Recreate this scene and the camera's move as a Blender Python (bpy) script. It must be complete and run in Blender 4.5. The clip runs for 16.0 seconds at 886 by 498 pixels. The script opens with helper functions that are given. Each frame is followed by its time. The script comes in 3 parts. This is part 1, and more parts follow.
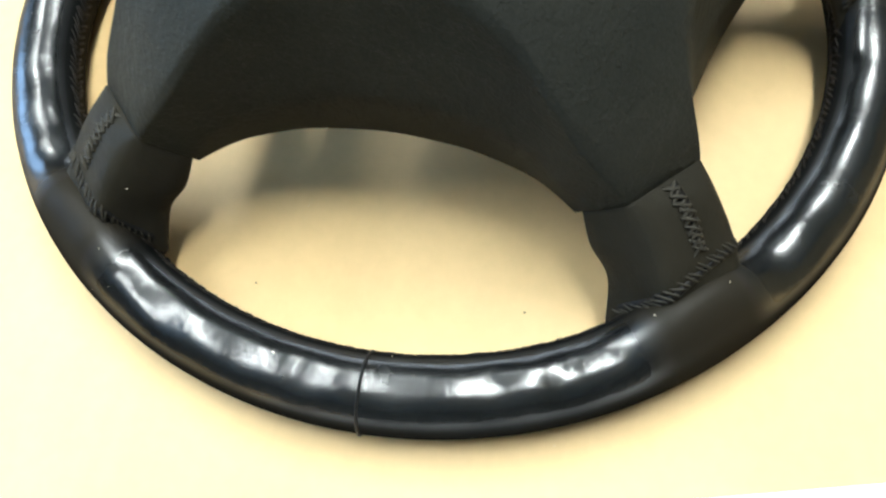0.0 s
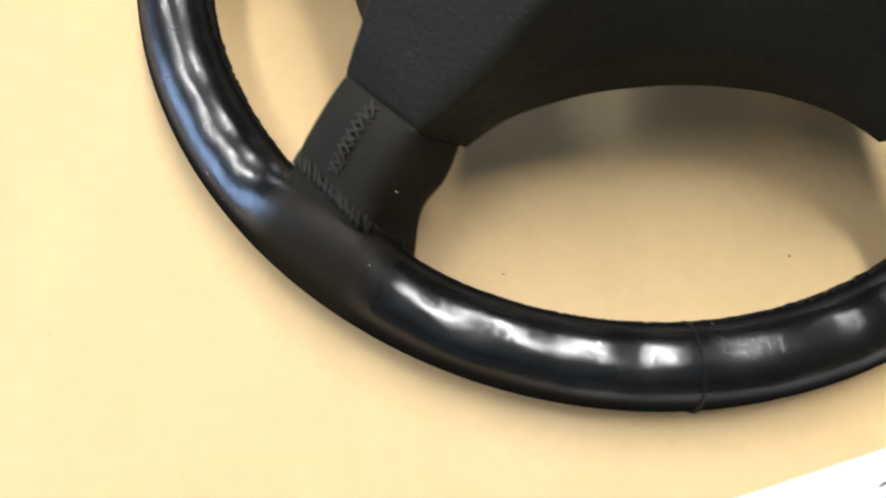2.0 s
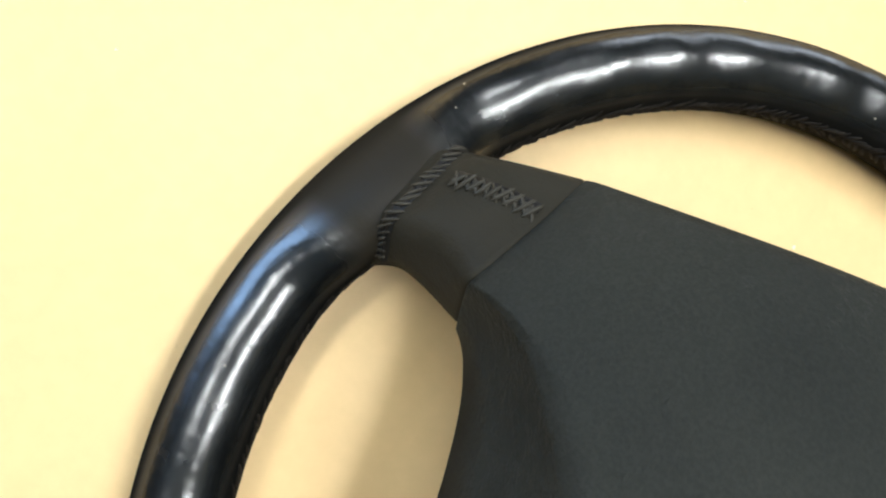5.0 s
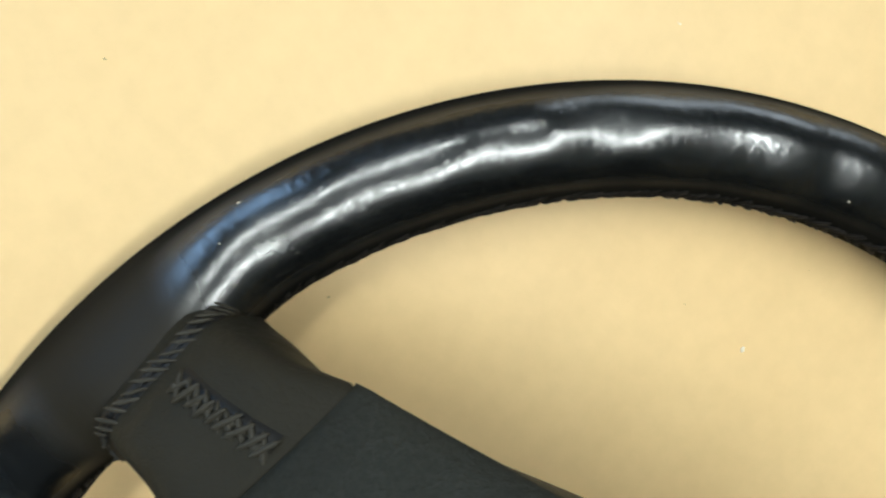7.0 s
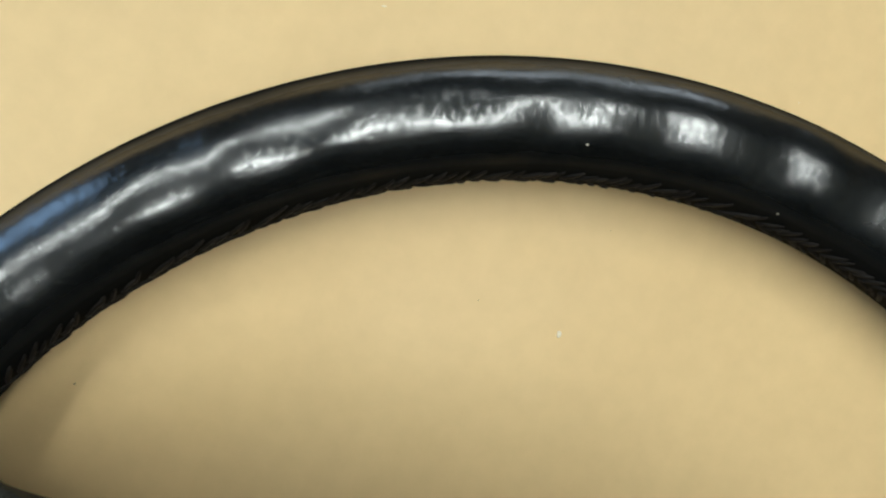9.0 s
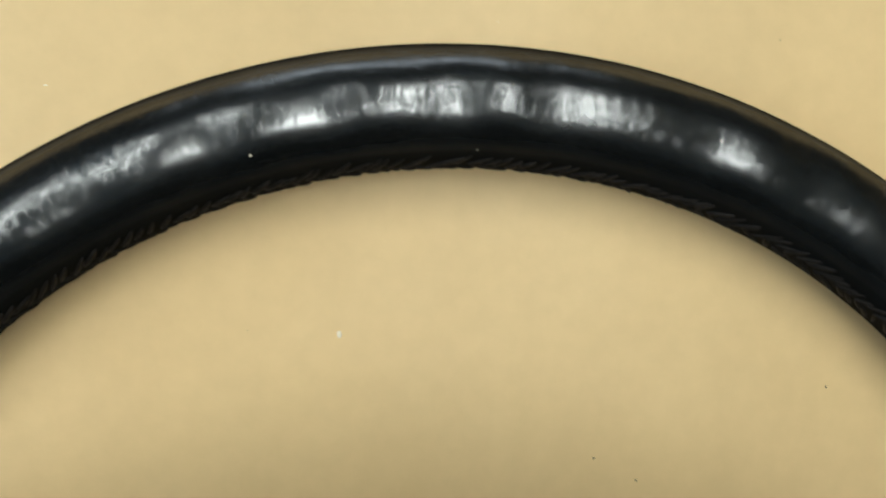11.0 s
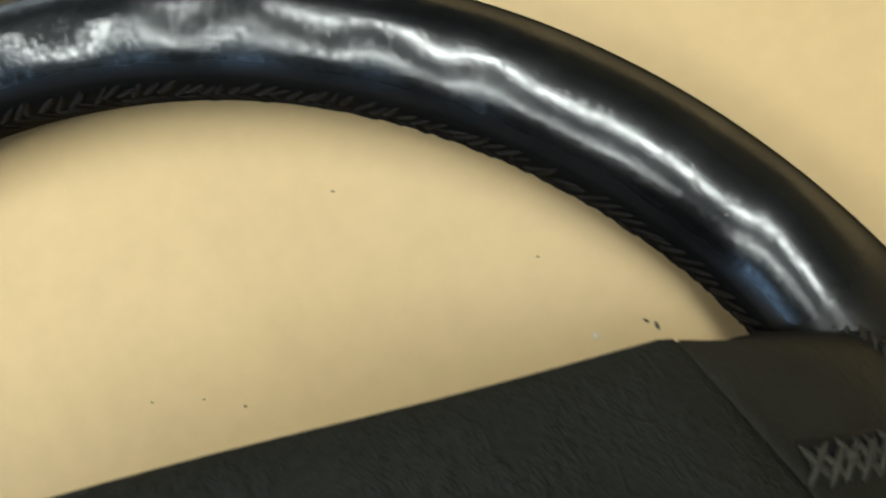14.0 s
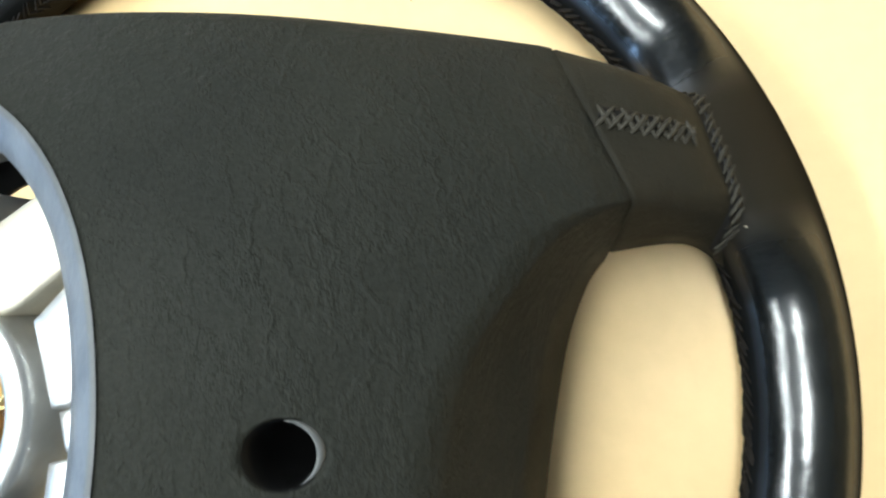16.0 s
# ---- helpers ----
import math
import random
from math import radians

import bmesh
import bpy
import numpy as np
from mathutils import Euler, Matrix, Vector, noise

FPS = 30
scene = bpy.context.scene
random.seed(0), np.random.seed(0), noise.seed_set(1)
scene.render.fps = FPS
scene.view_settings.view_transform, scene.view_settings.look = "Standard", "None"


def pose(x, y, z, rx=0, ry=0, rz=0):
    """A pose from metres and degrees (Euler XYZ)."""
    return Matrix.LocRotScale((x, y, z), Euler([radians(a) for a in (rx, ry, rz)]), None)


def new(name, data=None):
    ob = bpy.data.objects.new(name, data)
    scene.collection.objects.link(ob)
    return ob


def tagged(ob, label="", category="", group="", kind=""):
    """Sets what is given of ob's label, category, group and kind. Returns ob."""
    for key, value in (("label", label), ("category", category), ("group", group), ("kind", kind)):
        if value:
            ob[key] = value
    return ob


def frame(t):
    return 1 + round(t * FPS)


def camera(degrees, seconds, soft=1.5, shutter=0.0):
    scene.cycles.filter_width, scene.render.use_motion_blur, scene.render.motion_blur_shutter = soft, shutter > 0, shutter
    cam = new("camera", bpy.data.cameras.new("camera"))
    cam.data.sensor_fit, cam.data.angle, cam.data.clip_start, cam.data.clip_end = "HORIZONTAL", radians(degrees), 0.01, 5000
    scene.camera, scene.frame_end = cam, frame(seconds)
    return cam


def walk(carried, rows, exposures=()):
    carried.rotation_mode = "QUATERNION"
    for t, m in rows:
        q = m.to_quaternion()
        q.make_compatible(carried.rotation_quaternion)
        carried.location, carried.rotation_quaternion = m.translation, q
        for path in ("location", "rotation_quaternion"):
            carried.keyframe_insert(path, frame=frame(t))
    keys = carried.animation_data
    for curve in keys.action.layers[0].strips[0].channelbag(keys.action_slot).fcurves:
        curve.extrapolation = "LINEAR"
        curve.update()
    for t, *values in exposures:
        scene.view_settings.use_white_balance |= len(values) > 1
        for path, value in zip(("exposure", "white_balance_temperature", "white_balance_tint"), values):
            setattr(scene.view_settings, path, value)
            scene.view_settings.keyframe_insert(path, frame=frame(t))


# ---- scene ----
cam = camera(60.13, 16.0, soft=2.2, shutter=0.4)
PATH = [
    (0.0, pose(0.0582, -0.2283, 0.2742, 24.23, 3.50, 10.72)),
    (0.5, pose(0.0444, -0.2402, 0.2835, 27.24, 1.80, 12.21)),
    (1.0, pose(0.0121, -0.2473, 0.2773, 27.10, 0.75, 13.26)),
    (1.5, pose(-0.0364, -0.2440, 0.2661, 23.16, -0.94, 8.08)),
    (2.0, pose(-0.0846, -0.2257, 0.2566, 21.33, -2.01, -1.89)),
    (2.5, pose(-0.1325, -0.1920, 0.2615, 21.02, -5.01, -5.60)),
    (3.0, pose(-0.1608, -0.1548, 0.2698, 21.15, -10.86, 1.23)),
    (3.5, pose(-0.1802, -0.1242, 0.2710, 18.10, -16.05, 5.60)),
    (4.0, pose(-0.1798, -0.0867, 0.2710, 16.09, -18.76, 19.28)),
    (4.2, pose(-0.1824, -0.0667, 0.2696, 13.15, -17.68, 25.74)),
    (6.3, pose(-0.1893, 0.0529, 0.2066, -9.41, -9.39, 46.12)),
    (6.5, pose(-0.1833, 0.0677, 0.2060, -8.37, -8.78, 43.18)),
    (7.0, pose(-0.1676, 0.0882, 0.1962, -8.42, -8.86, 39.46)),
    (7.5, pose(-0.1427, 0.0945, 0.1943, -4.57, -8.78, 33.94)),
    (8.0, pose(-0.1250, 0.1022, 0.1927, -1.90, -8.51, 31.03)),
    (8.5, pose(-0.1143, 0.1077, 0.1872, -3.19, -9.86, 27.06)),
    (8.7, pose(-0.1084, 0.1117, 0.1886, -1.99, -7.81, 26.63)),
    (10.8, pose(-0.0409, 0.1543, 0.1901, -6.12, -5.52, 6.67)),
    (11.0, pose(-0.0324, 0.1443, 0.1924, -1.87, -5.03, 5.20)),
    (11.5, pose(-0.0008, 0.1348, 0.1870, 0.39, -2.55, -0.72)),
    (12.0, pose(0.0415, 0.1102, 0.1846, 4.43, 1.29, -8.61)),
    (12.5, pose(0.0504, 0.1036, 0.1810, 6.61, 2.15, -11.94)),
    (13.0, pose(0.0670, 0.0933, 0.1767, 7.39, 3.66, -15.47)),
    (13.5, pose(0.1087, 0.0920, 0.1721, 0.94, 9.15, -22.93)),
    (14.0, pose(0.1231, 0.0720, 0.1697, 2.23, 7.58, -27.83)),
    (14.5, pose(0.1295, 0.0531, 0.1730, 4.35, 5.42, -31.17)),
    (15.0, pose(0.1400, 0.0200, 0.1903, 5.36, 12.53, -24.70)),
    (15.5, pose(0.1341, -0.0007, 0.2106, 6.27, 16.03, -15.51)),
    (16.0, pose(0.1467, -0.0104, 0.2372, 4.57, 17.30, -14.27)),
]
EXPOSE = [(0.0, 0.78, 6350, 11), (1.0, 0.75, 6300, 11), (1.5, 0.52, 6500, 15), (2.0, 0.12, 6700, 22), (3.0, 0.10, 6650, 21), (3.5, 0.2, 6600, 20), (4.2, 0.3, 6450, 17), (6.3, 0.05, 6450, 13),
          (7.0, -0.2, 6450, 10), (8.0, -0.48, 6500, 10), (10.8, -0.65, 6500, 10), (12.0, -0.66, 6500, 10), (13.0, -0.62, 6500, 10), (14.0, -0.42, 6500, 10), (14.6, -0.2, 6400, 8), (15.0, 0.07, 6150, 4),
          (15.2, 0.22, 6200, 5), (15.5, 0.4, 6250, 8), (16.0, 0.65, 6250, 11)]
walk(cam, PATH, exposures=EXPOSE)

# ---- world and light ----
world = bpy.data.worlds.new("world")
scene.world = world
world.use_nodes = True
world.node_tree.nodes["Background"].inputs[0].default_value = (0.55, 0.7, 1.0, 1)
world.node_tree.nodes["Background"].inputs[1].default_value = 0.3

CEILING, FLOOR = 1.75, -0.75


# ---- materials ----
def rgb(c):
    return (c[0], c[1], c[2], 1.0)


class Mat:
    """A node material with a Principled surface and short ways to add texture to it."""

    def __init__(self, name, color, rough=0.5, metal=0.0, spec=0.5, coat=0.0):
        self.m = bpy.data.materials.new(name)
        self.m.use_nodes = True
        self.n = self.m.node_tree.nodes
        self.l = self.m.node_tree.links
        self.b = self.n["Principled BSDF"]
        self.b.inputs["Base Color"].default_value = rgb(color)
        self.b.inputs["Roughness"].default_value = rough
        self.b.inputs["Metallic"].default_value = metal
        self.b.inputs["Specular IOR Level"].default_value = spec
        self.b.inputs["Coat Weight"].default_value = coat
        self.co = self.n.new("ShaderNodeTexCoord").outputs["Object"]

    def noise(self, scale, detail=4.0, rough=0.5, stretch=None):
        t = self.n.new("ShaderNodeTexNoise")
        t.inputs["Scale"].default_value = scale
        t.inputs["Detail"].default_value = detail
        t.inputs["Roughness"].default_value = rough
        src = self.co
        if stretch:
            mp = self.n.new("ShaderNodeMapping")
            mp.inputs["Scale"].default_value = stretch
            self.l.new(self.co, mp.inputs["Vector"])
            src = mp.outputs["Vector"]
        self.l.new(src, t.inputs["Vector"])
        return t.outputs["Fac"]

    def cells(self, scale, feature="DISTANCE_TO_EDGE"):
        t = self.n.new("ShaderNodeTexVoronoi")
        t.feature = feature
        t.inputs["Scale"].default_value = scale
        self.l.new(self.co, t.inputs["Vector"])
        return t.outputs["Distance"]

    def ramp(self, fac, stops):
        r = self.n.new("ShaderNodeValToRGB")
        while len(r.color_ramp.elements) < len(stops):
            r.color_ramp.elements.new(0.5)
        for e, (p, c) in zip(r.color_ramp.elements, stops):
            e.position = p
            e.color = rgb(c) if isinstance(c, tuple) else (c, c, c, 1)
        self.l.new(fac, r.inputs["Fac"])
        return r.outputs["Color"]

    def mix(self, fac, a, b, mode="MIX"):
        x = self.n.new("ShaderNodeMix")
        x.data_type, x.blend_type = "RGBA", mode
        for key, v in ((0, fac), (6, a), (7, b)):
            if isinstance(v, (int, float)):
                x.inputs[key].default_value = v if key == 0 else (v, v, v, 1)
            elif isinstance(v, tuple):
                x.inputs[key].default_value = rgb(v)
            else:
                self.l.new(v, x.inputs[key])
        return x.outputs[2]

    def attr(self, name):
        a = self.n.new("ShaderNodeAttribute")
        a.attribute_name = name
        return a.outputs["Fac"]

    def color(self, out):
        self.l.new(out, self.b.inputs["Base Color"])
        return self

    def rough(self, out):
        self.l.new(out, self.b.inputs["Roughness"])
        return self

    def bump(self, fac, strength, dist):
        x = self.n.new("ShaderNodeBump")
        x.inputs["Strength"].default_value = strength
        x.inputs["Distance"].default_value = dist
        self.l.new(fac, x.inputs["Height"])
        if self.b.inputs["Normal"].links:
            self.l.new(self.b.inputs["Normal"].links[0].from_socket, x.inputs["Normal"])
        self.l.new(x.outputs["Normal"], self.b.inputs["Normal"])
        return self


def make_board():
    k = Mat("cream_board", (0.72, 0.56, 0.34), 0.42, spec=0.32)
    big = k.ramp(k.noise(5.0, 5), [(0.3, (0.755, 0.522, 0.250)), (0.7, (0.815, 0.576, 0.289))])
    fine = k.ramp(k.noise(160.0, 4, 0.6, (1, 1, 1)), [(0.35, 0.965), (0.65, 1.0)])
    smudge = k.ramp(k.noise(22.0, 5, 0.6, (1.0, 0.35, 1.0)), [(0.35, 0.955), (0.6, 1.0)])
    k.color(k.mix(1.0, k.mix(1.0, big, smudge, "MULTIPLY"), fine, "MULTIPLY"))
    k.rough(k.ramp(k.noise(14.0, 3), [(0.3, 0.42), (0.7, 0.52)]))
    k.bump(k.noise(420.0, 3), 0.08, 0.0004)
    return k.m


def make_grip():
    """Worn leather: polished along the top where it is held, dull brown by the spokes and inside, matt on its flanks,
    where the brown is darker.
    """
    k = Mat("polished_black_leather", (0.004, 0.0045, 0.0045), 0.6, spec=0.0)
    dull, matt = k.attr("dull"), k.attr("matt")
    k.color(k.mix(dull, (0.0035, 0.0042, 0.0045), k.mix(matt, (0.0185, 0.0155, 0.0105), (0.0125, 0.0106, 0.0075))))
    wear = k.ramp(k.noise(40.0, 4, 0.6), [(0.3, 0.105), (0.7, 0.155)])
    patch = k.ramp(k.noise(55.0, 4, 0.6), [(0.35, 0.18), (0.7, 0.28)])
    v = k.n.new("ShaderNodeAttribute")
    v.attribute_name = "lie"
    k.co = v.outputs["Vector"]
    k.bump(k.noise(130.0, 3, 0.55, (1.0, 0.5, 1.0)), 0.09, 0.0012)
    k.bump(k.noise(300.0, 4, 0.6, (1.0, 0.3, 1.0)), 0.26, 0.0005)
    crack = k.ramp(k.noise(150.0, 5, 0.6, (1.6, 0.8, 1.0)), [(0.475, 1.0), (0.50, 0.0), (0.525, 1.0)])
    k.bump(crack, 0.10, 0.0004)
    k.bump(k.noise(520.0, 3, 0.6), 0.09, 0.0003)
    # the polish is a thin gloss over the matt leather
    gloss = k.n.new("ShaderNodeBsdfGlossy")
    k.l.new(k.mix(matt, k.mix(dull, patch, 0.5), 0.5), gloss.inputs["Roughness"])
    k.l.new(k.b.inputs["Normal"].links[0].from_socket, gloss.inputs["Normal"])
    both = k.n.new("ShaderNodeMixShader")
    k.l.new(k.mix(matt, k.mix(dull, wear, 0.014), 0.009), both.inputs[0])
    k.l.new(k.b.outputs[0], both.inputs[1])
    k.l.new(gloss.outputs[0], both.inputs[2])
    k.l.new(both.outputs[0], k.n["Material Output"].inputs["Surface"])
    return k.m


def make_sleeve():
    k = Mat("dull_black_leather", (0.012, 0.010, 0.007), 0.5, spec=0.05)
    k.color(k.ramp(k.noise(35.0, 4), [(0.3, (0.0195, 0.0180, 0.0135)), (0.75, (0.0285, 0.0255, 0.0185))]))
    k.rough(k.ramp(k.noise(70.0, 4), [(0.3, 0.42), (0.7, 0.56)]))
    k.bump(k.noise(90.0, 3), 0.25, 0.003)
    k.bump(k.ramp(k.cells(600.0), [(0.0, 0.0), (0.15, 1.0)]), 0.15, 0.0004)
    return k.m


def make_shell():
    k = Mat("grained_black_plastic", (0.024, 0.026, 0.022), 0.5, spec=0.03)
    base = k.ramp(k.noise(18.0, 5), [(0.3, (0.0202, 0.0213, 0.0185)), (0.7, (0.0277, 0.0285, 0.0238))])
    speck = k.ramp(k.noise(900.0, 3, 0.7), [(0.38, 0.88), (0.62, 1.10)])
    crease = k.ramp(k.noise(26.0, 6, 0.62, (1.0, 0.6, 1.0)), [(0.488, 0.0), (0.50, 1.0), (0.512, 0.0)])
    some = k.ramp(k.noise(14.0, 2), [(0.46, 0.0), (0.62, 0.14)])
    worn = k.mix(1.0, crease, some, "MULTIPLY")
    k.color(k.mix(worn, k.mix(1.0, base, speck, "MULTIPLY"), (0.060, 0.062, 0.055)))
    k.rough(k.ramp(k.noise(45.0, 4), [(0.3, 0.42), (0.7, 0.56)]))
    k.bump(crease, 0.22, 0.0010)
    wrinkle = k.ramp(k.noise(120.0, 5, 0.62, (1.0, 0.6, 1.0)), [(0.42, 0.0), (0.50, 1.0), (0.58, 0.1)])
    k.bump(wrinkle, 0.26, 0.0009)
    k.bump(k.noise(800.0, 3, 0.6), 0.45, 0.0004)
    return k.m


def simple(name, color, rough, metal=0.0, scale=60.0, vary=0.15, bump=0.1):
    k = Mat(name, color, rough, metal)
    lo = tuple(c * (1 - vary) for c in color)
    hi = tuple(min(1.0, c * (1 + vary)) for c in color)
    k.color(k.ramp(k.noise(scale, 4), [(0.3, lo), (0.7, hi)]))
    k.bump(k.noise(scale * 6, 3), bump, 0.0005)
    return k.m


BOARD = make_board()
GRIP, SLEEVE, SHELL = make_grip(), make_sleeve(), make_shell()
THREAD = simple("dark_thread", (0.040, 0.0365, 0.0285), 0.5, scale=300)
THREAD.node_tree.nodes["Principled BSDF"].inputs["Specular IOR Level"].default_value = 0.12
BRAID = simple("brown_braid", (0.0092, 0.0074, 0.0058), 0.6, scale=300, vary=0.5)
BRAID.node_tree.nodes["Principled BSDF"].inputs["Specular IOR Level"].default_value = 0.15
SEAM = simple("seam_leather", (0.008, 0.008, 0.008), 0.5, scale=200)
SEAM.node_tree.nodes["Principled BSDF"].inputs["Specular IOR Level"].default_value = 0.2
# the opening's cut edge, and the lit crescents painted in the screw holes
EDGE = simple("cut_and_lit_grey_plastic", (0.085, 0.088, 0.088), 0.5, scale=90, vary=0.3, bump=0.3)
PIT = simple("black_plastic", (0.005, 0.005, 0.005), 0.42)
PIT.node_tree.nodes["Principled BSDF"].inputs["Specular IOR Level"].default_value = 0.2
ALLOY = simple("cast_aluminium", (0.72, 0.72, 0.70), 0.38, 0.9, scale=80, bump=0.25)
RUST = simple("brown_rust", (0.09, 0.05, 0.025), 0.7, scale=150, vary=0.5)
VIOLET = simple("violet_plastic", (0.30, 0.24, 0.55), 0.3)
CAST = simple("dull_cast_aluminium", (0.62, 0.57, 0.46), 0.5, 0.6, scale=80, bump=0.3)
BRASS = simple("yellow_plated_steel", (0.75, 0.52, 0.22), 0.3, 1.0)
PAPER = simple("white_paper", (0.86, 0.86, 0.84), 0.8, vary=0.02)
INK = simple("printed_ink", (0.16, 0.16, 0.15), 0.7)
WARM_WALL = simple("beige_plaster", (0.30, 0.23, 0.12), 0.85, scale=6, vary=0.05)
# wall tone kept low to cut the fill light and deepen shadows
PLASTER = simple("painted_plaster", (0.16, 0.155, 0.145), 0.85, scale=6, vary=0.05)
CEILING_PAINT = simple("white_ceiling_paint", (0.52, 0.57, 0.55), 0.85, scale=6, vary=0.05)
CARPET = simple("grey_floor", (0.16, 0.15, 0.14), 0.8, scale=20)
WHITE = simple("white_enamel", (0.8, 0.8, 0.78), 0.4, vary=0.02)
LINT = simple("pale_lint", (0.85, 0.76, 0.58), 0.9)
DUST = simple("dark_grit", (0.10, 0.075, 0.045), 0.8)


def glow(name, color, strength):
    m = bpy.data.materials.new(name)
    m.use_nodes = True
    n = m.node_tree.nodes
    n.clear()
    e = n.new("ShaderNodeEmission")
    e.inputs[0].default_value = rgb(color)
    e.inputs[1].default_value = strength
    o = n.new("ShaderNodeOutputMaterial")
    m.node_tree.links.new(e.outputs[0], o.inputs[0])
    return m


TUBE = glow("lit_diffuser", (0.93, 1.0, 0.97), 47.0)
SIDE_TUBE = glow("paler_lit_diffuser", (0.93, 1.0, 0.97), 34.0)
PALE_SKY = glow("pale_overcast_sky", (0.8, 0.92, 1.0), 4.0)
SKY = glow("overcast_sky", (0.38, 0.64, 1.0), 5.5)


# ---- building helpers ----
def part(name, bm, material, parent=None, label="", smooth=True):
    me = bpy.data.meshes.new(name)
    bmesh.ops.recalc_face_normals(bm, faces=bm.faces)
    bm.to_mesh(me)
    bm.free()
    me.materials.append(material)
    if smooth:
        me.shade_smooth()
    ob = new(name, me)
    if parent:
        ob.parent = parent
    if label:
        tagged(ob, label)
    return ob


def box(bm, lo, hi, bevel=0.0):
    r = bmesh.ops.create_cube(bm, size=1.0)["verts"]
    for v in r:
        v.co = Vector([lo[i] + (v.co[i] + 0.5) * (hi[i] - lo[i]) for i in range(3)])
    if bevel:
        edges = list({e for v in r for e in v.link_edges})
        bmesh.ops.bevel(bm, geom=edges, offset=bevel, segments=2, affect="EDGES", profile=0.7)


def slab(name, lo, hi, material, parent=None, label="", bevel=0.002):
    bm = bmesh.new()
    box(bm, lo, hi, bevel)
    return part(name, bm, material, parent, label, smooth=False)


def skin(bm, loops, closed=True, cap_start=False, cap_end=False):
    """Quads between rows of points. Returns the rows of vertices."""
    rows = [[bm.verts.new(p) for p in loop] for loop in loops]
    n = len(rows[0])
    for a, b in zip(rows, rows[1:]):
        for i in range(n if closed else n - 1):
            j = (i + 1) % n
            bm.faces.new((a[i], a[j], b[j], b[i]))
    if cap_start:
        bm.faces.new(rows[0])
    if cap_end:
        bm.faces.new(list(reversed(rows[-1])))
    return rows


def tube(bm, path, radius, sides=8, closed=False):
    """A round tube along points."""
    loops = []
    n = len(path)
    for i, p in enumerate(path):
        d = (path[(i + 1) % n] - path[i - 1]) if closed else (path[min(i + 1, n - 1)] - path[max(i - 1, 0)])
        d.normalize()
        u = d.cross(Vector((0.13, 0.21, 0.97))).normalized()
        w = d.cross(u)
        loops.append([p + radius * (math.cos(a) * u + math.sin(a) * w) for a in (2 * math.pi * k / sides for k in range(sides))])
    if closed:
        loops.append(loops[0])
        skin(bm, loops)
        bmesh.ops.remove_doubles(bm, verts=bm.verts, dist=1e-7)
    else:
        skin(bm, loops, cap_start=True, cap_end=True)


def stitch(bm, a, b, r):
    """One short raised thread from a to b."""
    d = b - a
    if d.length < 1e-6:
        return
    u = d.normalized().cross(Vector((0.3, 0.1, 0.95))).normalized()
    w = d.normalized().cross(u)
    loops = []
    for f, k in ((0.0, 0.35), (0.18, 0.9), (0.5, 1.1), (0.82, 0.9), (1.0, 0.35)):
        loops.append([a + d * f + r * k * (math.cos(t) * u + math.sin(t) * w) for t in (math.pi / 3 * i for i in range(6))])
    skin(bm, loops, cap_start=True, cap_end=True)


def crumb(bm, p, r, long=1.0, turn=0.0):
    bmesh.ops.create_icosphere(bm, subdivisions=2, radius=r,
                               matrix=Matrix.Translation(p) @ Matrix.Rotation(turn, 4, "Z") @ Matrix.Diagonal((long, 1.0, 0.6, 1)))


def catmull(points, per, closed=False):
    """Points along a smooth curve through the given ones."""
    out = []
    n = len(points)
    for i in range(n if closed else n - 1):
        p = [points[(i + k) % n] if closed else points[min(max(i + k, 0), n - 1)] for k in (-1, 0, 1, 2)]
        for s in range(per):
            t = s / per
            out.append(0.5 * (2 * p[1] + (p[2] - p[0]) * t + (2 * p[0] - 5 * p[1] + 4 * p[2] - p[3]) * t * t + (3 * p[1] - p[0] - 3 * p[2] + p[3]) * t ** 3))
    if not closed:
        out.append(points[-1].copy())
    return out


def smooth01(x):
    x = min(max(x, 0.0), 1.0)
    return x * x * (3 - 2 * x)


